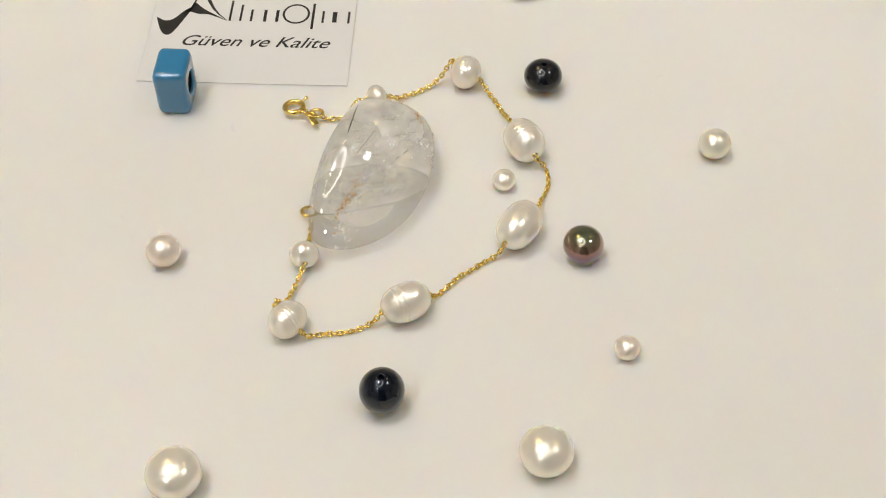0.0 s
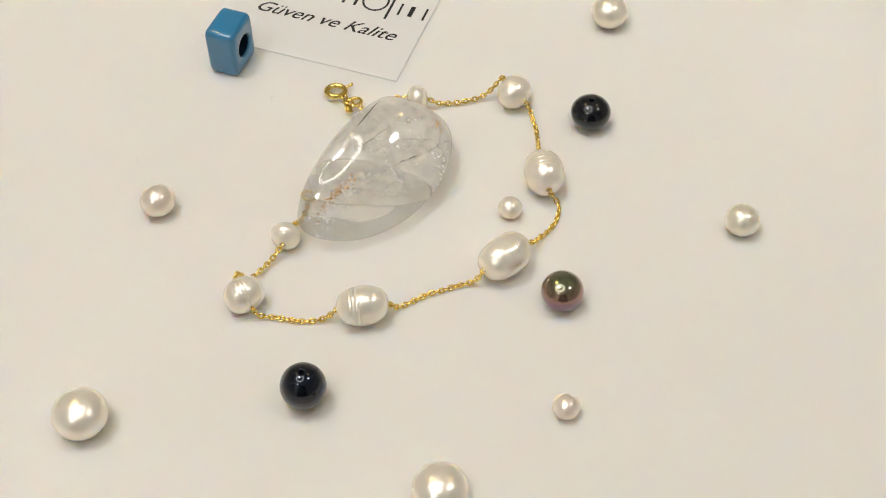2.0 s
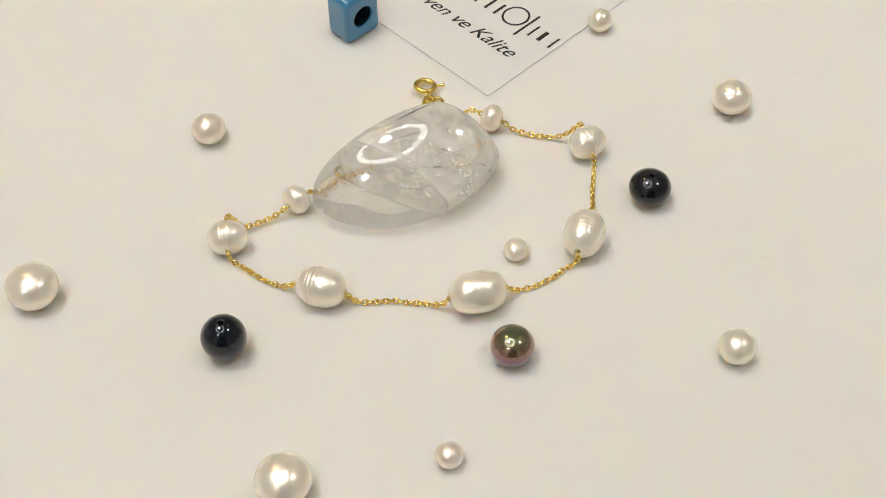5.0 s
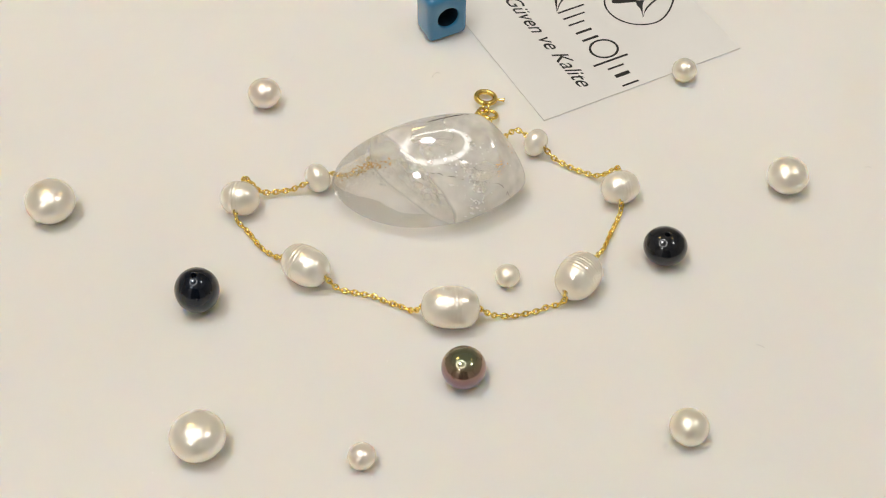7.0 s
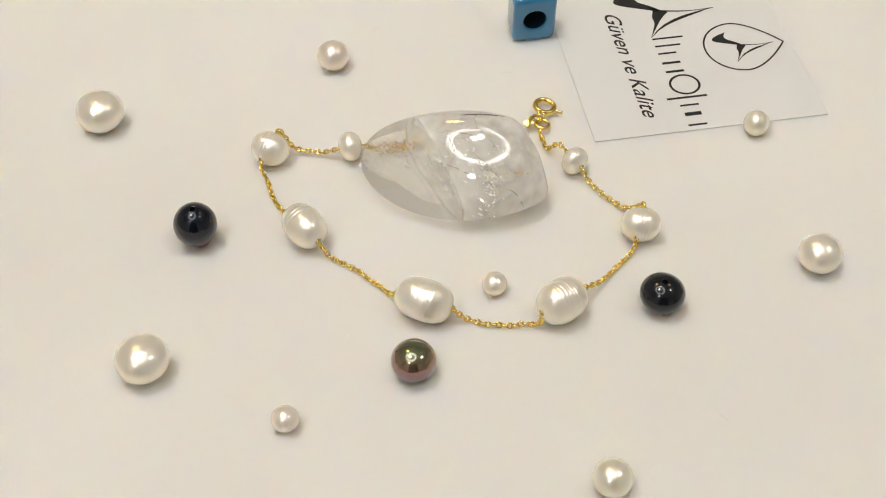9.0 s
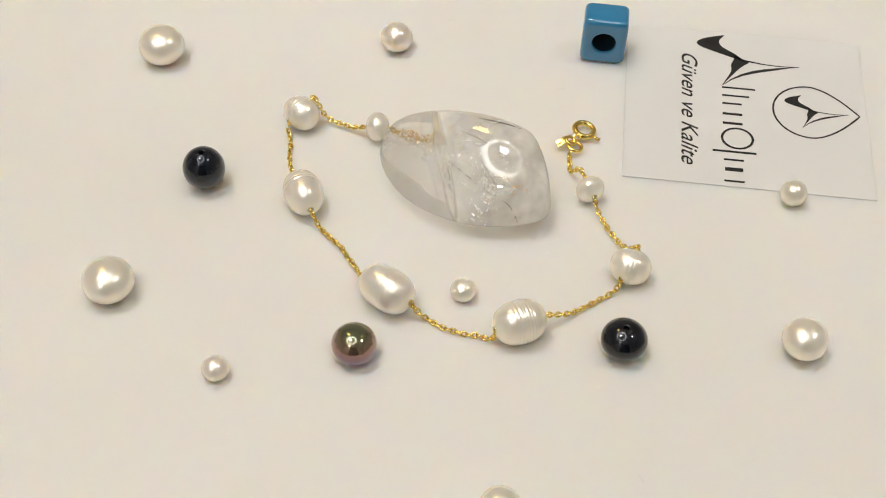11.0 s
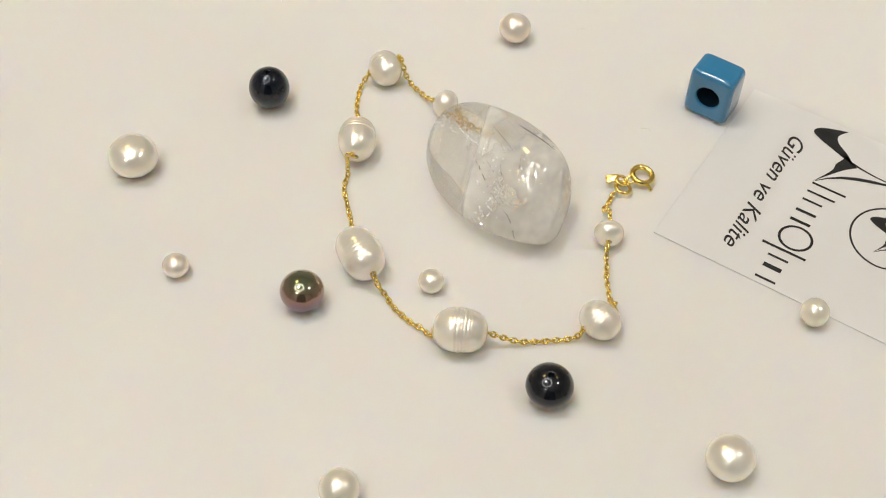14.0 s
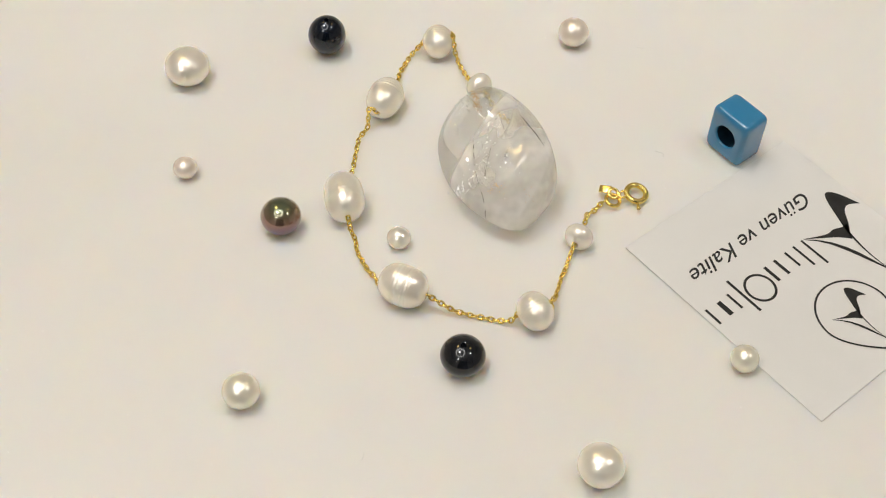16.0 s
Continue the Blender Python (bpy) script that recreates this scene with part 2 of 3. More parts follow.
for name, b in (("wall_north", (-HALF, HALF, LOW, HALF, HALF + 0.1, TOP)), ("wall_south", (-HALF, SOUTH - 0.1, LOW, HALF, SOUTH, TOP)),
                ("wall_east", (HALF, SOUTH, LOW, HALF + 0.1, HALF, TOP)), ("wall_west", (-HALF - 0.1, SOUTH, LOW, -HALF, HALF, TOP))):
    tagged(part(name, box(*b), WALL, smooth=False), "plain pale painted wall", "wall", kind="structure")
# added behind the camera, out of view, to put a dark reflection in the pearls
tagged(part("dark_flag", box(-0.55, SOUTH + 0.003, LOW, 0.85, SOUTH + 0.04, TOP - 0.01, 0.004), DARK_FLAG, smooth=False), "unseen dark panel, added for the dark patch reflected in the pearls", "wall", kind="structure")
tagged(part("counter", box(-0.6, -0.3, LOW, 0.6, 0.45, -0.03, 0.004), COUNTER, smooth=False), "pale shop counter under the turntable", "counter", kind="structure")


def ceiling_lamp(x, y, r, glowing, label):
    """A round lamp let into the ceiling, its diffuser r cm in radius."""
    lamp = thing("ceiling_lamp", label, "lamp", "ceiling lamps", pose(x, y, TOP))
    part("rim", lathe([(r, -0.2), (r, -1.6), (r + 1.6, -1.6), (r + 2, -1.2), (r + 2, -0.1), (r, -0.2)], 40), STEEL, lamp, "steel rim")
    part("diffuser", lathe([(0, -1.2), (r - 0.1, -1.2), (r - 0.1, -0.3), (0, -0.3)], 40), glowing, lamp, "glowing diffuser", smooth=False)
    return lamp


ceiling_lamp(-0.50, 0.02, 14, COOL, "large round steel ceiling lamp with cool white light")
ceiling_lamp(-0.25, 0.45, 9, COOL, "round steel ceiling lamp with cool white light")
ceiling_lamp(1.15, 0.10, 12, COOL, "round steel ceiling lamp with cool white light")
ceiling_lamp(-0.75, -1.30, 11, COOL, "round steel ceiling lamp with cool white light")
ceiling_lamp(-0.85, 1.00, 18, WARM, "round steel ceiling lamp with warm yellow light")
ceiling_lamp(1.0, 0.97, 9, WARM, "round steel ceiling lamp with warm yellow light")

ring = thing("ring_lamp", "thin white glowing ring lamp hung from the ceiling", "lamp", m=pose(-0.17, -0.08, 0.85))
circle = [(0.27 * math.cos(a), 0.27 * math.sin(a), 0) for a in (2 * math.pi * k / 64 for k in range(64))]
part("light_tube", tube(circle, 0.028, 12, True), RING, ring, "glowing white tube")
part("housing", tube([(x, y, 0.030) for x, y, _ in circle], 0.024, 8, True), STEEL, ring, "steel housing")
for a in (0.3, 2.4, 4.5):
    part("cable", tube([(0.27 * math.cos(a), 0.27 * math.sin(a), 0.03), (0.27 * math.cos(a), 0.27 * math.sin(a), TOP - 0.85)], 0.001, 6), STEEL, ring)

# ---- the turntable ----
turntable = thing("turntable", "white glossy round display turntable, slowly turning", "turntable", m=pose(0, 0, 0))
part("base", lathe([(0, -3.0), (11, -3.0), (11.5, -2.7), (11.5, -1.6), (11, -1.4), (0, -1.4)], 64), COUNTER, turntable)
platter = part("platter", lathe([(0, -1.3), (16.6, -1.3), (17, -1.0), (17, -0.15), (16.85, 0), (9, 0), (0, 0)], 128), PLATTER, turntable, "white glossy plastic platter", smooth=False)

RIDERS = []          # what rides on the platter
SHIFTS = []          # parts that shift on their thing: (part, rows)


# ---- loose pearls ----
def pearl_profile(a, c, hole=0.0, power=2.0, n=30):
    """Half outline of a pearl, radius a, half height c, with a drill hole at the top."""
    prof, first = [(0, -c)], True
    for k in range(1, n):
        q = -math.pi / 2 + math.pi * k / n
        r, z = a * abs(math.cos(q)) ** (2 / power), c * math.copysign(abs(math.sin(q)) ** (2 / power), q)
        if hole and z > 0 and r < hole * 1.3:
            break
        prof.append((r, z))
    if hole:
        z = c * math.sqrt(1 - (hole / a) ** 2)
        prof += [(hole * 1.15, z), (hole, z - 0.012), (hole * 0.95, z - 0.12), (0, z - 0.13)]
    else:
        prof.append((0, c))
    return prof


def lumpy(amount, seed, scale=260.0):
    def warp(co):
        d = noise.noise(Vector(co) * scale + Vector((seed * 3.1, seed, 0))) * amount
        return Vector(co) * (1 + d)
    return warp


def loose_pearl(x, y, a, c, mat, label, hole=0.0, power=2.0, lump=0.02, seed=1.0, tip=0.0, turn=0.0):
    bm = lathe(pearl_profile(a, c, hole, power), 56, lumpy(lump, seed))
    low = min(v.co.z for v in bm.verts)
    for v in bm.verts:
        v.co.z -= low
    ob = part("pearl", bm, mat)
    ob.matrix_basis = at(x, y, 0, turn)
    tagged(ob, label, "pearl", "loose pearls on the turntable")
    RIDERS.append(ob)
    return ob


loose_pearl(-4.591, 3.829, 0.295, 0.266, PEARL_PINK, "small round pinkish cream pearl lying loose", seed=1)
loose_pearl(-7.708, 0.856, 0.418, 0.323, PEARL_WHITE, "large flattened white button pearl with a crease", seed=2, power=2.15)
loose_pearl(-4.858, -0.863, 0.355, 0.377, BLUE_BLACK, "round midnight blue-black pearl with a drilled hole", 0.045, seed=3, lump=0.006)
loose_pearl(-4.329, -3.481, 0.412, 0.314, PEARL_WHITE, "large white button pearl with pink lustre", seed=4, power=2.1)
loose_pearl(-1.933, -3.544, 0.211, 0.179, PEARL_PINK, "tiny round pale pink pearl", seed=5)
loose_pearl(-0.570, -1.941, 0.345, 0.293, PEACOCK, "dark peacock pearl with green and purple sheen", seed=6, lump=0.012, power=2.1)
loose_pearl(2.792, -2.714, 0.293, 0.257, PEARL_CREAM, "medium cream-white round pearl", seed=7)
loose_pearl(2.541, 0.731, 0.360, 0.292, BLACK, "flattened jet-black pearl with a drilled hole", 0.045, seed=8, lump=0.01)
loose_pearl(4.677, 2.491, 0.353, 0.300, PEARL_WHITE, "medium slightly flattened white pearl", seed=9)
slit = loose_pearl(0.004, -0.004, 0.205, 0.174, PEARL_WHITE, "tiny white pearl with a fine slit, inside the bracelet", seed=10)
_cut = [Vector((0.42, -0.62, 0.62)), Vector((0.50, -0.35, 0.77)), Vector((0.55, -0.05, 0.80)), Vector((0.55, 0.22, 0.78)), Vector((0.50, 0.45, 0.70))]
part("slit", tube([Vector((0.00205 * p.x, 0.00205 * p.y, 0.00174 * (1 + p.z))) for p in (q.normalized() for q in _cut)], 0.00005, 6), PEARL_CREAM, slit, "fine raised line")
loose_pearl(3.032, 5.131, 0.226, 0.221, PEARL_CREAM, "tiny cream pearl against the edge of the card", seed=11)


# ---- the bracelet ----
bracelet = thing("bracelet", "gold cable-chain bracelet with seven white baroque pearls", "bracelet", m=at(*AXIS))
RIDERS.append(bracelet)


def local(x, y, z=0.0):
    return Vector(((x - AXIS[0]) * CM, (y - AXIS[1]) * CM, z * CM))


def bead_pose(x, y, z, turn):
    """The bead's drill axis (z) laid level along turn."""
    return Matrix.Translation(local(x, y, z)) @ pose(0, 0, 0, 0, 0, turn) @ pose(0, 0, 0, 0, 90, 0)


def bead(x, y, turn, a, r, rings=(), power=2.3, seed=1.0, lump=0.03, z=None, drilled=True):
    """A pearl strung on the chain: half length a, radius r, rings (place from -1 to 1, depth)."""
    prof, n, hole = [(0, -a + 0.09), (0.04, -a + 0.08), (0.045, -a + 0.01)], 110, 0.05
    for k in range(1, n):
        q = -math.pi / 2 + math.pi * k / n
        rr, zz = r * math.cos(q) ** (2 / power), a * math.copysign(abs(math.sin(q)) ** (2 / power), q)
        if rr < hole:
            continue
        for place, depth in rings:
            depth *= 0.45
            rr -= depth * math.exp(-((zz / a - place) / 0.03) ** 2) - 0.45 * depth * math.exp(-((zz / a - place - 0.06) / 0.035) ** 2)
        prof.append((rr, zz))
    prof += [(0.045, a - 0.01), (0.04, a - 0.08), (0, a - 0.09)]
    if not drilled:
        prof = [(0, -a * 0.998)] + prof[3:-3] + [(0, a * 0.998)]
    bm = lathe(prof, 64, lumpy(lump, seed, 170.0))
    ob = part("pearl", bm, PEARL_BAROQUE, bracelet, "white baroque pearl with growth rings" if rings else "white baroque pearl")
    ob.matrix_basis = bead_pose(x, y, r if z is None else z, turn)
    return ob


b1 = bead(0.356, 2.99, 148, 0.190, 0.245, seed=1, power=2.1)
b2 = bead(1.822, 1.992, 20, 0.33, 0.288, [(-0.2, 0.006), (0.0, 0.010), (0.17, 0.008), (0.34, 0.005)], seed=2, drilled=False, power=2.15)
b3 = bead(1.136, -0.048, 59, 0.42, 0.345, [(-0.27, 0.007), (-0.12, 0.015), (0.02, 0.011), (0.12, 0.017), (0.26, 0.015), (0.37, 0.008)], seed=3)
b4 = bead(-0.85, -0.843, 2, 0.463, 0.342, [(-0.12, 0.007), (0.04, 0.012), (0.17, 0.009), (0.33, 0.006)], seed=4, power=2.6, lump=0.05)
b5 = bead(-3.24, -0.175, 149.7, 0.414, 0.32, [(0.15, 0.024), (0.32, 0.018), (0.45, 0.012)], seed=5)
b6 = bead(-4.566, 1.213, 176, 0.335, 0.288, [(-0.05, 0.012), (0.14, 0.014), (0.30, 0.008)], seed=6, drilled=False, power=2.15)
b7 = bead(-3.334, 1.822, 40, 0.205, 0.252, seed=7, power=2.1)
SHIFTS.append((b3, [(0, bead_pose(0.885, 0.133, 0.345, 60)), (3.0, bead_pose(0.885, 0.133, 0.345, 60)),
                    (3.25, bead_pose(1.142, -0.05, 0.345, 58.8)), (16, bead_pose(1.136, -0.048, 0.345, 58.8))]))
SHIFTS.append((b5, [(0, bead_pose(-3.24, -0.175, 0.32, 149.7)), (12.7, bead_pose(-3.24, -0.175, 0.32, 149.7)),
                    (13.0, bead_pose(-3.20, -0.06, 0.32, 151)), (13.35, bead_pose(-3.146, 0.074, 0.32, 154)), (16, bead_pose(-3.146, 0.07, 0.32, 154))]))

# one link: an oval of gold wire, shared by all
_oval = []
for k in range(14):
    q = 2 * math.pi * k / 14
    _oval.append((0.00056 * math.cos(q), 0.00037 * math.sin(q), 0))
LINK_BM = tube(_oval, 0.000165, 7, True)
LINK_ME = bpy.data.meshes.new("link")
bmesh.ops.recalc_face_normals(LINK_BM, faces=LINK_BM.faces[:])
LINK_BM.to_mesh(LINK_ME)
LINK_BM.free()
LINK_ME.materials.append(GOLD)
LINK_ME.polygons.foreach_set("use_smooth", [True] * len(LINK_ME.polygons))
PITCH = 0.083


def spline(points):
    """A dense smooth line through points (cm; z 0.045 where not given)."""
    p = [Vector((q[0], q[1], q[2] if len(q) > 2 else 0.045)) for q in points]
    p = [2 * p[0] - p[1]] + p + [2 * p[-1] - p[-2]]
    out = []
    for a, b, c, d in zip(p, p[1:], p[2:], p[3:]):
        for k in range(12):
            t = k / 12
            v = 0.5 * (2 * b + (c - a) * t + (2 * a - 5 * b + 4 * c - d) * t * t + (3 * b - a - 3 * c + d) * t ** 3)
            v.z = max(v.z, 0.042)
            out.append(v)
    return out + [p[-2]]


def link_poses(points, count, seed):
    line = spline(points)
    far = [0.0]
    for a, b in zip(line, line[1:]):
        far.append(far[-1] + (b - a).length)
    rnd, out = random.Random(seed), []
    for k in range(count):
        s = far[-1] * (k + 0.5) / count
        i = max(j for j in range(len(far) - 1) if far[j] <= s)
        f = (s - far[i]) / max(1e-6, far[i + 1] - far[i])
        p = line[i].lerp(line[i + 1], f)
        t = (line[min(i + 2, len(line) - 1)] - line[max(i - 1, 0)]).normalized()
        turn = t.to_track_quat("X", "Z").to_matrix().to_4x4()
        roll = (38 if k % 2 else -52) + rnd.uniform(-14, 14)
        out.append(Matrix.Translation(local(p.x, p.y, p.z)) @ turn @ pose(0, 0, 0, roll, 0, rnd.uniform(-4, 4)))
    return out


def length(points):
    line = spline(points)
    return sum((b - a).length for a, b in zip(line, line[1:]))


def chain(points, seed, later=None, times=None):
    count = round(length(points) / PITCH)
    start = link_poses(points, count, seed)
    end = link_poses(later, count, seed) if later else None
    for k, m in enumerate(start):
        ob = new("link", LINK_ME)
        ob.parent = bracelet
        ob.matrix_basis = m
        if end:
            t0, t1 = times
            SHIFTS.append((ob, [(0, m), (t0, m), (t1, end[k]), (16, end[k])]))


def bead_end(x, y, turn, a, r, side):
    q = radians(turn)
    return (x + side * (a - 0.03) * math.cos(q), y + side * (a - 0.03) * math.sin(q), r)


B1 = (0.356, 2.99, 150, 0.205, 0.23)
B2 = (1.822, 1.99, 93, 0.295, 0.30)
B3A, B3B = (0.885, 0.133, 60, 0.42, 0.345), (1.136, -0.048, 58.8, 0.42, 0.345)
B4 = (-0.85, -0.843, 2, 0.463, 0.342)
B5A, B5B = (-3.24, -0.175, 149.7, 0.414, 0.32), (-3.146, 0.07, 154, 0.414, 0.32)
B6 = (-4.566, 1.213, 86, 0.295, 0.30)
B7 = (-3.334, 1.822, 40, 0.205, 0.252)

chain([(0.48, 2.90, 0.26), (0.54, 2.86, 0.22), (0.64, 2.80, 0.13), (0.75, 2.74, 0.08), (0.89, 2.67, 0.06), (1.04, 2.58, 0.06), (1.19, 2.52, 0.06), (1.36, 2.44, 0.08), (1.49, 2.39, 0.14), (1.61, 2.33, 0.27), (1.71, 2.29, 0.42), (1.78, 2.25, 0.47), bead_end(*B2, 1)], 1)
chain([bead_end(*B2, -1), (1.86, 1.61, 0.12), (1.75, 1.36), (1.64, 1.16), (1.46, 0.93, 0.1), (1.27, 0.71, 0.25), bead_end(*B3A, 1)], 2,
      [bead_end(*B2, -1), (1.84, 1.61, 0.12), (1.77, 1.40), (1.72, 1.27), (1.63, 1.01), (1.53, 0.69, 0.13), bead_end(*B3B, 1)], (3.0, 3.25))
chain([bead_end(*B3A, -1), (0.72, -0.26, 0.22), (0.75, -0.40, 0.08), (0.636, -0.535), (0.448, -0.658), (0.22, -0.725), (-0.01, -0.77, 0.10), (-0.20, -0.84, 0.20), bead_end(*B4, 1)], 3,
      [bead_end(*B3B, -1), (0.93, -0.42, 0.16), (0.82, -0.44), (0.68, -0.48), (0.55, -0.57), (0.37, -0.64), (0.11, -0.72), (-0.12, -0.73), (-0.25, -0.79, 0.16), bead_end(*B4, 1)], (3.0, 3.25))
chain([bead_end(*B4, -1), (-1.41, -0.81, 0.15), (-1.54, -0.72), (-1.74, -0.64), (-1.93, -0.58), (-2.12, -0.50), (-2.31, -0.47), (-2.50, -0.44), (-2.67, -0.41), (-2.78, -0.39, 0.14), bead_end(*B5A, -1)], 4,
      [bead_end(*B4, -1), (-1.42, -0.81, 0.15), (-1.57, -0.70), (-1.74, -0.64), (-1.96, -0.59), (-2.18, -0.54), (-2.46, -0.46), (-2.69, -0.30), (-2.77, -0.25, 0.45), bead_end(*B5B, -1)], (12.7, 13.35))
chain([bead_end(*B5A, 1), (-3.72, 0.12, 0.12), (-3.85, 0.21), (-4.00, 0.30), (-4.16, 0.45), (-4.35, 0.68), (-4.50, 0.82, 0.06), (-4.58, 0.88, 0.14), bead_end(*B6, -1)], 5,
      [bead_end(*B5B, 1), (-3.70, 0.34, 0.14), (-3.86, 0.38), (-4.08, 0.45), (-4.38, 0.62), (-4.53, 0.72), (-4.59, 0.82, 0.12), bead_end(*B6, -1)], (12.7, 13.35))
chain([bead_end(*B6, 1), (-4.53, 1.47, 0.46), (-4.49, 1.47, 0.52), (-4.42, 1.49, 0.40), (-4.35, 1.50, 0.27), (-4.27, 1.53, 0.14), (-4.11, 1.56, 0.10), (-3.97, 1.60, 0.10), (-3.78, 1.65, 0.10), (-3.66, 1.67, 0.16), bead_end(*B7, -1)], 6)
chain([(0.22, 3.08, 0.28), (0.10, 3.14, 0.33), (-0.02, 3.20, 0.32), (-0.12, 3.22, 0.20), (-0.20, 3.24, 0.10), (-0.27, 3.30, 0.06), (-0.34, 3.42, 0.06), (-0.42, 3.50, 0.06), (-0.47, 3.58, 0.09), (-0.49, 3.64, 0.12)], 7)
chain([(-3.18, 1.90, 0.30), (-3.08, 1.93, 0.27), (-2.96, 2.02, 0.14), (-2.84, 2.10, 0.06), (-2.70, 2.20), (-2.56, 2.31)], 8)


def hoop(name, x, y, z, major, minor, tilt, turn, label, gap=0.0):
    pts = [(major * CM * math.cos(a), major * CM * math.sin(a), 0) for a in (gap + (2 * math.pi - 2 * gap) * k / 40 for k in range(40 if not gap else 41))]
    ob = part(name, tube(pts, minor * CM, 12, gap == 0), GOLD, bracelet, label)
    ob.matrix_basis = Matrix.Translation(local(x, y, z)) @ pose(0, 0, 0, 0, tilt, turn)
    return ob


clasp = hoop("clasp", -0.594, 4.20, 0.12, 0.172, 0.05, 8, 40, "gold spring-ring clasp")
part("trigger", tube([(0.00115, -0.00120, 0), (0.0016, -0.0016, 0.0001), (0.0020, -0.0020, 0.0001), (0.0023, -0.0023, 0.0002), (0.00245, -0.00242, 0.0002)], lambda f: 0.00022 + 0.00017 * f * f, 8), GOLD, clasp, "small trigger knob")
part("lug", tube([(-0.00144 - 0.00055 * math.cos(a), -0.00193 + 0.00055 * math.sin(a), 0.0003 * math.sin(a)) for a in (2 * math.pi * k / 16 for k in range(16))], 0.0002, 8, True), GOLD, clasp)
hoop("jump_ring", -0.493, 3.765, 0.11, 0.125, 0.032, 12, 70, "gold jump ring")
hoop("tag_ring", -0.60, 3.79, 0.16, 0.085, 0.028, 24, 20, "gold jump ring")
hoop("end_ring", -2.44, 2.43, 0.09, 0.13, 0.03, 14, 10, "gold end ring")
tag = part("maker_tag", box(-0.0011, -0.0007, -0.00012, 0.0011, 0.0007, 0.00012, 0.0001, 2), GOLD, bracelet, "small flat gold tag")
tag.matrix_basis = Matrix.Translation(local(-0.70, 3.67, 0.17)) @ pose(0, 0, 0, 18, -12, 64)


# ---- the rock crystal ----
CX, CY = -1.477, 1.858
# the stone's breadth (cm) in every direction, as a polynomial of the direction; k = 0 first, then k = 1
BREADTH = (
    0.707, 0.152, 0.362, -0.03, -0.224, -0.263, 0.291, 0.091, -0.196, 0.178, 0.296, 0.433, 0.255, -0.508,
    -0.535, 0.166, 0.401, 1.477, -0.448, -1.086, -0.056, 0.886, 0.226, -0.606, -0.436, -0.706, -0.641, 0.135,
    0.286, 0.116, -1.202, 0.417, 1.726, 0.026, -0.978, 0.476, 1.031, 0.066, -0.597, 0.939, -0.189, -1.038,
    -0.197, -0.529, -0.308, 0.661, 0.222, -0.532, 0.176, 0.528, -0.3, -0.184, 0.1, 0.29, -0.191, 0.013,
    0.184, 0.126, -0.171, -0.326, -0.574, -0.482, 1.403, -0.5, -1.136, 0.234, -0.596, 0.459, 0.537, -0.445,
    -0.504, 0.462, 0.682, -0.835, 0.185, 0.639, -0.177, -0.707, -0.164, -0.409, -0.264,
)
POWERS = [(i, j, k) for k in (0, 1) for i in range(9) for j in range(9) if i + j + k <= 8]


def crystal_point(n):
    """The point of the stone's skin (cm, from its middle on the ground) that faces direction n."""
    p, g = 0.0, Vector((0, 0, 0))
    for c, (i, j, k) in zip(BREADTH, POWERS):
        xi, yj, zk = n.x ** i, n.y ** j, n.z ** k
        p += c * xi * yj * zk
        if i:
            g.x += c * i * n.x ** (i - 1) * yj * zk
        if j:
            g.y += c * j * xi * n.y ** (j - 1) * zk
        if k:
            g.z += c * xi * yj
    q = g - n * n.dot(g) + n * p
    far = (q - Vector((1.5, 0.15, 0.3))).length
    q += Vector((0.08, 0.02, -0.02)) * math.exp(-(far / 0.32) ** 2)
    q.z = max(q.z, 0.0)
    return q


def facing(a, q):
    return Vector((math.cos(q) * math.cos(a), math.cos(q) * math.sin(a), math.sin(q)))


CROWN = [crystal_point(facing(2 * math.pi * k / 120, math.pi / 2 * j / 60)) for k in range(120) for j in range(60)]


def on_crown(x, y):
    """The height of the stone's upper skin at x, y."""
    return min(CROWN, key=lambda p: (p.x - x) ** 2 + (p.y - y) ** 2).z


def crystal_body():
    rings = []
    for j in range(0, 97):
        q = (-1 + 2 * j / 96) * math.pi / 2 * 0.999
        ring_ = []
        for k in range(128):
            p = crystal_point(facing(2 * math.pi * k / 128, q))
            d = 0.006 * noise.noise(p * 1.6) + 0.0015 * noise.noise(p * 4)
            p *= 1 + d * max(0.0, min(1.0, p.z * 3))
            ring_.append(p * CM)
        rings.append(ring_)
    return loft(rings)


stone = part("rock_crystal", crystal_body(), CRYSTAL)
stone.matrix_basis = at(CX, CY, 0.005)
tagged(stone, "polished clear and milky rock crystal with dark needles", "gemstone")
RIDERS.append(stone)


# ---- the card and the cube ----
CARD_W, CARD_H, CARD_T = 4.0, 4.33, 0.022
card = thing("card", "square frosted white plastic card with black printing", "card", m=at(0.49 - 0.53 * 4.0, 3.79 + 0.848 * 4.0, 0.0, -58))
RIDERS.append(card)
part("sheet", box(0, 0, 0.00002, CARD_W * CM, CARD_H * CM, CARD_T * CM, 0.00006, 2), CARD, card, "frosted translucent sheet", smooth=False)


def printed(name, outline, mat=INK, label="", height=CARD_T + 0.003):
    """A flat print from an outline in the card's centimetres."""
    bm = bmesh.new()
    bm.faces.new([bm.verts.new((x * CM, y * CM, height * CM)) for x, y in outline])
    bmesh.ops.triangulate(bm, faces=bm.faces[:])
    for f in bm.faces:
        if f.normal.z < 0:
            f.normal_flip()
    return part(name, bm, mat, card, label, smooth=False)


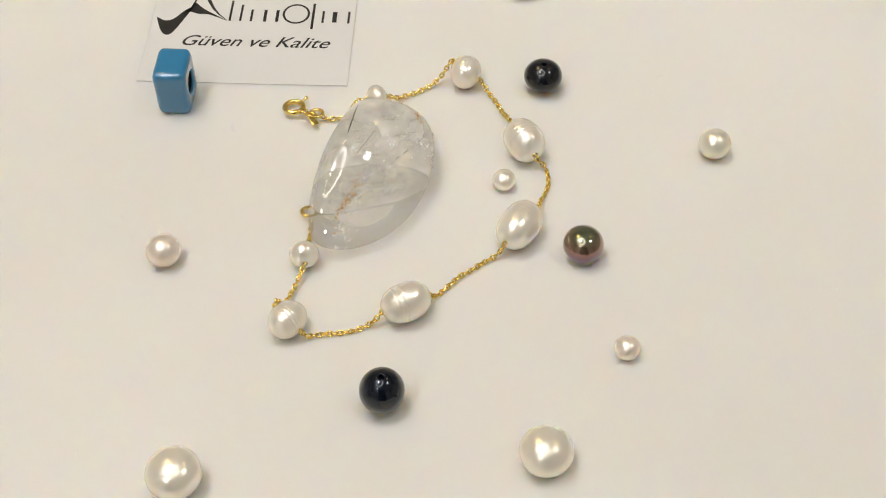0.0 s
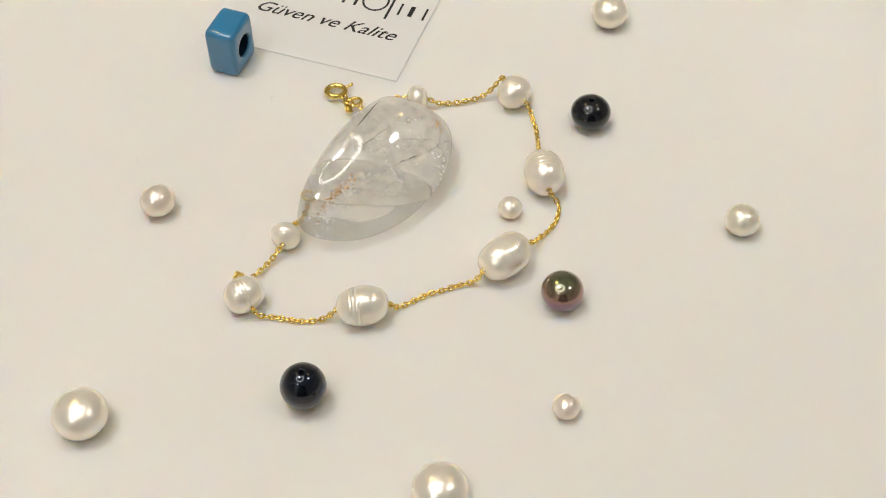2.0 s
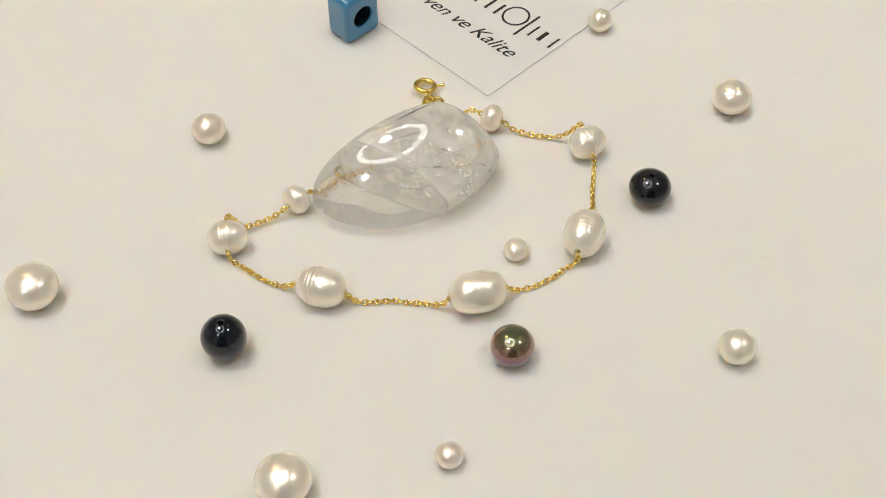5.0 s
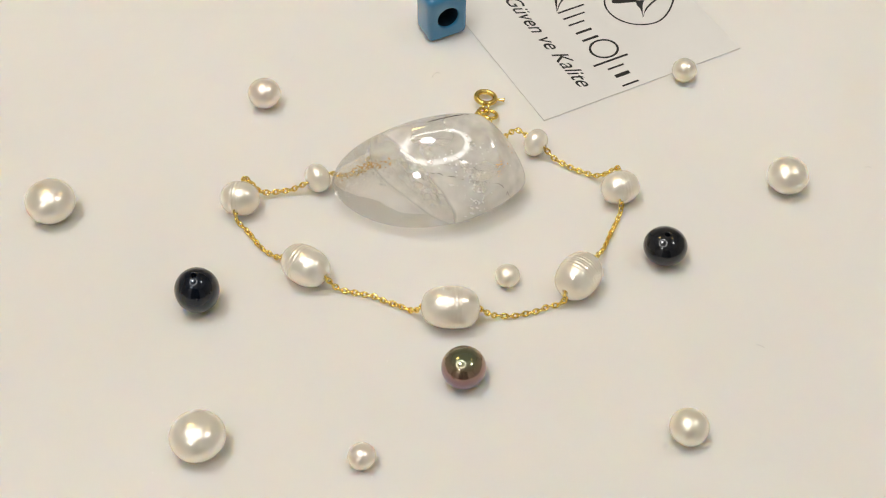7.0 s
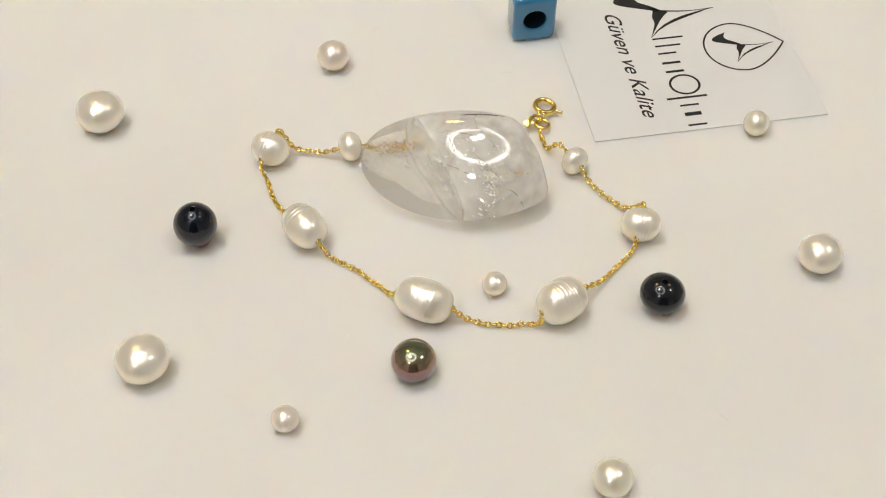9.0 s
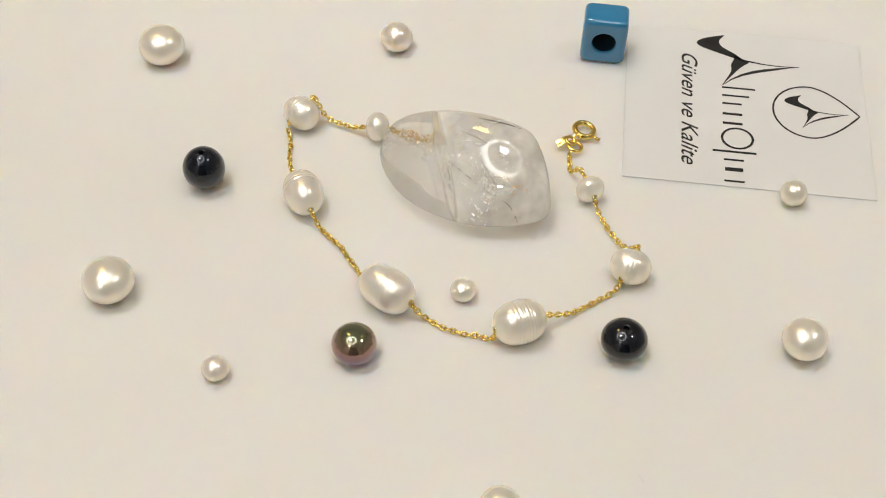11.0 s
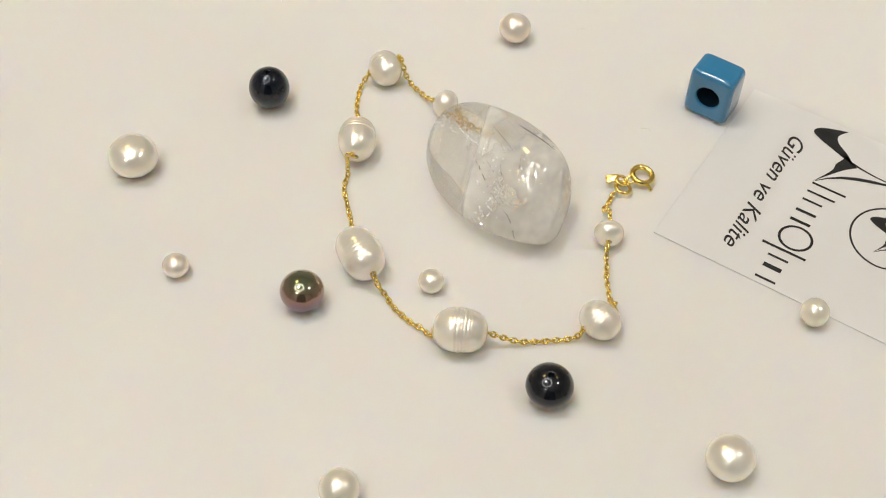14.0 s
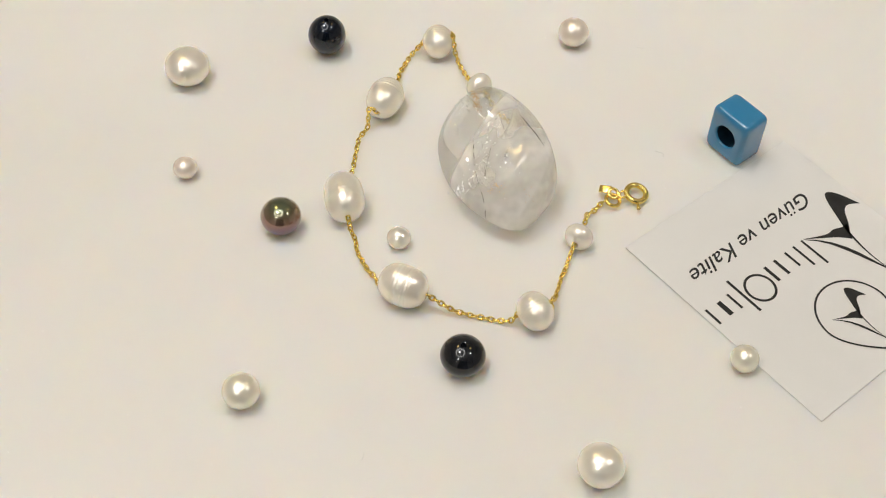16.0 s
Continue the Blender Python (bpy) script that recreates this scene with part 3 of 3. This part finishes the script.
def smooth_outline(points, n=6):
    out, m = [], len(points)
    for i in range(m):
        a, b, c, d = (Vector(points[(i + k) % m]) for k in (-1, 0, 1, 2))
        sharp_b, sharp_c = (len(points[i]) > 2), (len(points[(i + 1) % m]) > 2)
        a, b, c, d = (Vector((v.x, v.y)) for v in (a, b, c, d))
        if sharp_b:
            a = b
        if sharp_c:
            d = c
        for k in range(n):
            t = k / n
            out.append(tuple(0.5 * (2 * b + (c - a) * t + (2 * a - 5 * b + 4 * c - d) * t * t + (3 * b - a - 3 * c + d) * t ** 3)))
    return out


def stroke(name, points, width, mat=INK, label="", closed=False):
    """A flat line of a given width (cm) along points."""
    pts = [Vector(p) for p in points]
    bm, rows = bmesh.new(), []
    for k, p in enumerate(pts):
        a = pts[k - 1] if closed or k else p
        b = pts[(k + 1) % len(pts)] if closed or k + 1 < len(pts) else p
        t = (b - a).normalized()
        s = Vector((-t.y, t.x)) * (width(k / max(1, len(pts) - 1)) if callable(width) else width) / 2
        rows.append([bm.verts.new(((p + q * s).x * CM, (p + q * s).y * CM, (CARD_T + 0.003) * CM)) for q in (1, -1)])
    for r0, r1 in list(zip(rows, rows[1:])) + ([(rows[-1], rows[0])] if closed else []):
        bm.faces.new((r0[0], r0[1], r1[1], r1[0]))
    for f in bm.faces:
        f.normal_update()
        if f.normal.z < 0:
            f.normal_flip()
    return part(name, bm, mat, card, label, smooth=False)


# the mark: a curled blade, a short foot and a long needle
def mark(x0, y0, size, turn, name):
    c, s = math.cos(radians(turn)), math.sin(radians(turn))

    def put(points):
        return [(x0 + size * (c * (x - 0.8) - s * (y - 2.2)), y0 + size * (s * (x - 0.8) + c * (y - 2.2))) for x, y in points]
    blade = smooth_outline([(0.07, 1.83, 1), (0.22, 1.42), (0.38, 1.30), (0.52, 1.50), (0.66, 1.92), (0.80, 2.22, 1), (0.60, 2.02), (0.42, 1.78), (0.26, 1.72)])
    spike = smooth_outline([(0.60, 1.97, 1), (0.70, 2.12), (0.80, 2.27, 1), (0.90, 2.16), (1.06, 2.03), (1.50, 1.74, 1), (1.10, 1.92), (0.90, 1.93), (0.72, 1.99)])
    printed(name, put(blade), INK, "black curled blade shape")
    printed(name, put(spike), INK, "black spike shape")
    hair = [Vector((0.74, 2.14)).lerp(Vector((0.80, 3.19)), k / 12) + Vector((0.05 * math.sin(math.pi * k / 12), 0)) for k in range(13)]
    stroke(name, put(hair), lambda f: size * (0.045 - 0.035 * f), INK, "thin black curved line")
    low = [Vector((1.47, 1.77)), Vector((1.30, 1.93)), Vector((1.16, 2.12)), Vector((1.05, 2.34)), Vector((0.97, 2.56)), Vector((0.90, 2.80)), Vector((0.84, 3.0)), Vector((0.80, 3.19))]
    stroke(name, put(low), lambda f: size * (0.012 + 0.062 * math.sin(math.pi * min(1, f * 1.02)) ** 1.5), INK, "black crescent line")


mark(0.80, 2.20, 1.0, 0, "mark_shape")
mark(1.98, 3.42, 0.60, 2, "emblem_shape")
drop = [(1.98 + 0.66 * math.cos(a), 3.32 + 0.66 * math.sin(a)) for a in (math.pi + math.pi * k / 28 for k in range(29))]
drop += [(1.98 + 0.66 * (1 - (k / 16) ** 1.7), 3.32 + 0.88 * k / 16) for k in range(1, 17)]
drop += [(1.98 - 0.66 * (1 - (k / 16) ** 1.7), 3.32 + 0.88 * k / 16) for k in range(15, 0, -1)]
stroke("emblem_outline", drop, 0.035, INK, "thin black drop-shaped outline", True)

# the name, as plain bars and an oval in its rhythm
for x, low, high, wide in ((1.53, 1.75, 2.35, 0.045), (1.74, 1.75, 2.24, 0.045), (1.95, 1.75, 2.10, 0.045), (2.22, 1.75, 2.10, 0.06), (2.46, 1.75, 2.10, 0.06),
                           (3.17, 1.56, 2.32, 0.05), (3.37, 1.75, 2.10, 0.045), (3.60, 1.77, 2.08, 0.09), (3.88, 1.75, 2.10, 0.045)):
    stroke("name_bar", [(x, low), (x, (low + high) / 2), (x, high)], wide, INK, "plain black bar")
stroke("name_oval", [(2.83 + 0.25 * math.cos(a), 2.0 + 0.27 * math.sin(a)) for a in (2 * math.pi * k / 32 for k in range(32))], 0.045, INK, "plain black oval ring", True)

# the slogan
_font = bpy.data.curves.new("slogan", "FONT")
_font.body, _font.size, _font.shear, _font.offset = "Güven ve Kalite", 0.0042, 0.42, 0.00002
_tmp = new("slogan", _font)
_me = bpy.data.meshes.new_from_object(_tmp.evaluated_get(bpy.context.evaluated_depsgraph_get()))
bpy.data.objects.remove(_tmp)
_xs = [v.co.x for v in _me.vertices]
_k = 2.88 * CM / (max(_xs) - min(_xs))
_me.transform(Matrix.Translation((0.70 * CM, 1.02 * CM, (CARD_T + 0.003) * CM)) @ Matrix.Diagonal((_k, 1.0, 1, 1)) @ Matrix.Translation((-min(_xs), 0, 0)))
_me.materials.clear()
_me.materials.append(INK)
slogan = new("slogan", _me)
slogan.parent = card
tagged(slogan, "slanted black lettering")

# cube bead, drilled through
def cube_bead():
    hx, hy, hz, rho, hole = 0.41, 0.30, 0.49, 0.10, 0.215
    n = 96

    def square(inset, y):
        """A rounded rectangle in x and z at depth y, read round the middle."""
        pts, ax, az = [], hx - inset, hz - inset
        for k in range(n):
            a = 2 * math.pi * (k + 0.5) / n
            dx, dz = math.cos(a), math.sin(a)
            s = 1 / (abs(dx / ax) ** 9 + abs(dz / az) ** 9) ** (1 / 9)
            pts.append(Vector((dx * s, y, dz * s)) * CM)
        return pts

    def round_(r, y):
        return [Vector((r * math.cos(2 * math.pi * (k + 0.5) / n), y, r * math.sin(2 * math.pi * (k + 0.5) / n))) * CM for k in range(n)]
    side = []
    for k in range(7):
        q = math.pi / 2 * k / 6
        side.append((rho * (1 - math.sin(q)), -hy + rho * (1 - math.cos(q))))
    rings = [round_(hole, 0), round_(hole, -hy + 0.03), round_(hole + 0.012, -hy + 0.008), round_(hole + 0.03, -hy)]
    rings += [square(i, y) for i, y in side]
    rings += [square(i, -y) for i, y in reversed(side)]
    rings += [round_(hole + 0.03, hy), round_(hole + 0.012, hy - 0.008), round_(hole, hy - 0.03)]
    bm = loft(rings, closed=True, caps=False)
    for v in bm.verts:
        v.co.z += hz * CM
    return bm


cube = part("cube_bead", cube_bead(), BLUE)
cube.matrix_basis = at(-1.56, 6.18, 0.0, 31.2)
# added sleeve whose dark colour stands in for shade in the hole
part("hole_shade_sleeve", loft([[Vector((0.211 * math.cos(a), y, 0.211 * math.sin(a) + 0.49)) * CM for a in (2 * math.pi * k / 40 for k in range(40))] for y in (-0.26, 0.26)], caps=False), HOLE_SHADE, cube, "dark sleeve painted as the shade inside the hole")
tagged(cube, "turquoise blue glazed cube bead with a round hole", "bead")
RIDERS.append(cube)


# ---- what lies inside the crystal ----
def needle(a, b, r=0.010):
    """A dark hair in the skin of the crown from a to b (cm)."""
    a, b = Vector(a), Vector(b)
    rnd = random.Random(int(a.x * 997))
    pts = []
    for k in range(17):
        p = a.lerp(b, k / 16) + Vector((rnd.uniform(-0.004, 0.004), rnd.uniform(-0.004, 0.004)))
        pts.append(Vector((p.x, p.y, on_crown(p.x, p.y) - 0.003)) * CM)
    part("needle", tube(pts, lambda f: r * CM * (0.5 + 0.5 * math.sin(math.pi * f)), 6), NEEDLE, stone, "dark hair-thin needle")


needle((0.01, 0.37), (0.68, 0.65), 0.0104)
needle((-0.25, 0.03), (0.44, 0.05), 0.0045)
needle((0.46, -0.20), (0.98, -0.39), 0.0042)
needle((0.10, -0.45), (0.70, -0.51), 0.0070)
needle((0.72, -0.51), (1.10, -0.48), 0.0046)
needle((1.14, -0.47), (1.45, -0.40), 0.0059)
needle((0.14, -0.33), (0.98, -0.36), 0.0026)
needle((0.43, 0.20), (0.90, -0.11), 0.0028)
needle((0.55, 0.44), (0.66, 0.62), 0.0035)


def flakes(name, mat, middle, spread, count, size, seed, label, deep=0.02):
    """A patch of thin broken flakes just under the skin of the crown."""
    rnd, bm = random.Random(seed), bmesh.new()
    for _ in range(count):
        p = Vector([m + rnd.gauss(0, s) for m, s in zip(middle, spread)] + [0.0])
        p.z = on_crown(p.x, p.y) - rnd.random() * deep
        m = Matrix.Translation(p * CM) @ pose(0, 0, 0, rnd.uniform(-5, 75), rnd.uniform(-45, 45), rnd.uniform(-60, 60))
        r = size * rnd.uniform(0.35, 1.4) * CM
        vs = [bm.verts.new(m @ Vector((r * rnd.uniform(0.5, 1.4) * math.cos(k * 1.05), r * rnd.uniform(0.25, 0.7) * math.sin(k * 1.05), 0))) for k in range(6)]
        lo = [bm.verts.new(v.co - m.to_3x3() @ Vector((0, 0, r * 0.12))) for v in vs]
        bm.faces.new(vs)
        bm.faces.new(lo[::-1])
        for k in range(6):
            bm.faces.new((vs[k], lo[k], lo[(k + 1) % 6], vs[(k + 1) % 6]))
    part(name, bm, mat, stone, label, smooth=False)


# iron stain at the right end of the stone
flakes("stain_and_gold_flakes", STAIN_AND_GOLD, (1.24, -0.20), (0.05, 0.09), 44, 0.018, 5, "ochre flakes for iron stain and refracted chain gold")
flakes("stain_and_gold_flakes", STAIN_AND_GOLD, (1.40, 0.30), (0.05, 0.08), 18, 0.014, 6, "ochre flakes for iron stain and refracted chain gold")
# ochre flakes imitate the gold chain end refracted in the left lobe
flakes("stain_and_gold_flakes", STAIN_AND_GOLD, (-0.98, -0.26), (0.20, 0.035), 120, 0.024, 3, "ochre flakes for iron stain and refracted chain gold", 0.03)
flakes("fracture", GLINT, (-0.98, -0.33), (0.20, 0.06), 50, 0.024, 21, "glinting white fractures", 0.02)
flakes("fracture", GLINT, (-1.30, -0.42), (0.10, 0.09), 50, 0.026, 7, "glinting white fractures", 0.02)
flakes("fracture", GLINT, (0.84, -0.68), (0.12, 0.08), 70, 0.034, 8, "glinting white fractures", 0.02)
flakes("fracture", GLINT, (0.70, -0.45), (0.18, 0.12), 50, 0.026, 9, "glinting white fractures", 0.02)
flakes("fracture", GLINT, (0.30, -0.30), (0.16, 0.10), 26, 0.024, 12, "glinting white fractures", 0.02)
flakes("fracture", GLINT, (0.95, -0.10), (0.16, 0.12), 24, 0.024, 14, "glinting white fractures", 0.02)
flakes("fracture", GLINT, (0.3, 0.1), (0.6, 0.25), 60, 0.011, 13, "glinting white fractures", 0.02)
flakes("dark_speck", NEEDLE, (0.75, 0.30), (0.22, 0.12), 12, 0.011, 10, "tiny dark specks")
flakes("dark_speck", NEEDLE, (0.0, -0.1), (0.7, 0.30), 26, 0.006, 11, "tiny dark specks")
flakes("dark_speck", NEEDLE, (0.60, 0.67), (0.004, 0.004), 2, 0.022, 17, "tiny dark specks")


def veil(middle, w, h, rx, ry, rz, seed):
    bm = bmesh.new()
    rnd = random.Random(seed)
    n = 14
    rows = [[bm.verts.new((w * (i / n - 0.5), h * (j / n - 0.5), 0.06 * noise.noise(Vector((i * 0.4, j * 0.4, seed))))) for j in range(n + 1)] for i in range(n + 1)]
    for i in range(n):
        for j in range(n):
            x, y = (i + 0.5) / n * 2 - 1, (j + 0.5) / n * 2 - 1
            if x * x + y * y < 0.8 + 0.25 * noise.noise(Vector((x * 2, y * 2, seed * 1.7))):
                bm.faces.new((rows[i][j], rows[i + 1][j], rows[i + 1][j + 1], rows[i][j + 1]))
    bmesh.ops.delete(bm, geom=[v for v in bm.verts if not v.link_faces], context="VERTS")
    bmesh.ops.transform(bm, matrix=Matrix.Scale(CM, 4) @ Matrix.Translation(middle) @ pose(0, 0, 0, rx, ry, rz), verts=bm.verts[:])
    part("veil", bm, VEIL, stone, "milky veil")


veil((-0.10, -0.27, 0.50), 1.5, 0.75, 90, 0, -40, 1)
veil((0.35, 0.05, 0.50), 1.3, 0.7, 25, 20, 20, 2)
veil((0.75, 0.10, 0.55), 0.9, 0.6, 60, -10, 70, 3)
veil((-0.85, 0.0, 0.40), 0.7, 0.5, 35, -25, 10, 4)
veil((0.2, 0.45, 0.65), 1.2, 0.6, -15, 10, 30, 5)


# ---- lint and dust on the platter ----
def lint(x, y, size, seed):
    rnd = random.Random(seed)
    p, a, pts = Vector((0, 0, 0.012)), rnd.uniform(0, 6), []
    for _ in range(9):
        pts.append(p * CM)
        a += rnd.uniform(-0.9, 0.9)
        p = p + Vector((math.cos(a), math.sin(a), 0)) * size / 8
        p.z = 0.012 + rnd.uniform(0, 0.01)
    ob = part("lint_fibre", tube(pts, 0.0035 * CM, 5), LINT)
    ob.matrix_basis = at(x, y)
    tagged(ob, "tiny curled grey fibre of lint", "lint", "lint on the turntable")
    RIDERS.append(ob)


lint(-1.62, 4.80, 0.21, 1)
lint(3.93, -0.95, 0.16, 2)
lint(-4.32, 5.02, 0.16, 3)
lint(6.12, 3.08, 0.14, 4)

rnd, bm = random.Random(12), bmesh.new()
for _ in range(420):
    r, a = 14 * math.sqrt(rnd.random()), rnd.uniform(0, 2 * math.pi)
    s = rnd.uniform(0.003, 0.011) * CM
    bmesh.ops.create_cube(bm, size=s, matrix=Matrix.Translation((r * math.cos(a) * CM, r * math.sin(a) * CM, s * 0.5)) @ pose(0, 0, 0, rnd.uniform(0, 90), rnd.uniform(0, 90), 0))
dust = part("dust", bm, DUST, smooth=False)
tagged(dust, "fine pale glinting dust scattered on the turntable", "dust", kind="stuff")
RIDERS.append(dust)


# ---- motion ----
def spin(t):
    return pose(0, 0, 0, 0, 0, -RATE * (t - 7))


def motions():
    steps = [k * 0.5 for k in range(33)]
    for ob in RIDERS:
        rest = ob.matrix_basis.copy()
        walk(ob, [(t, spin(t) @ rest) for t in steps])
    walk(platter, [(t, spin(t)) for t in steps])
    for ob, rows in SHIFTS:
        walk(ob, rows)


motions()
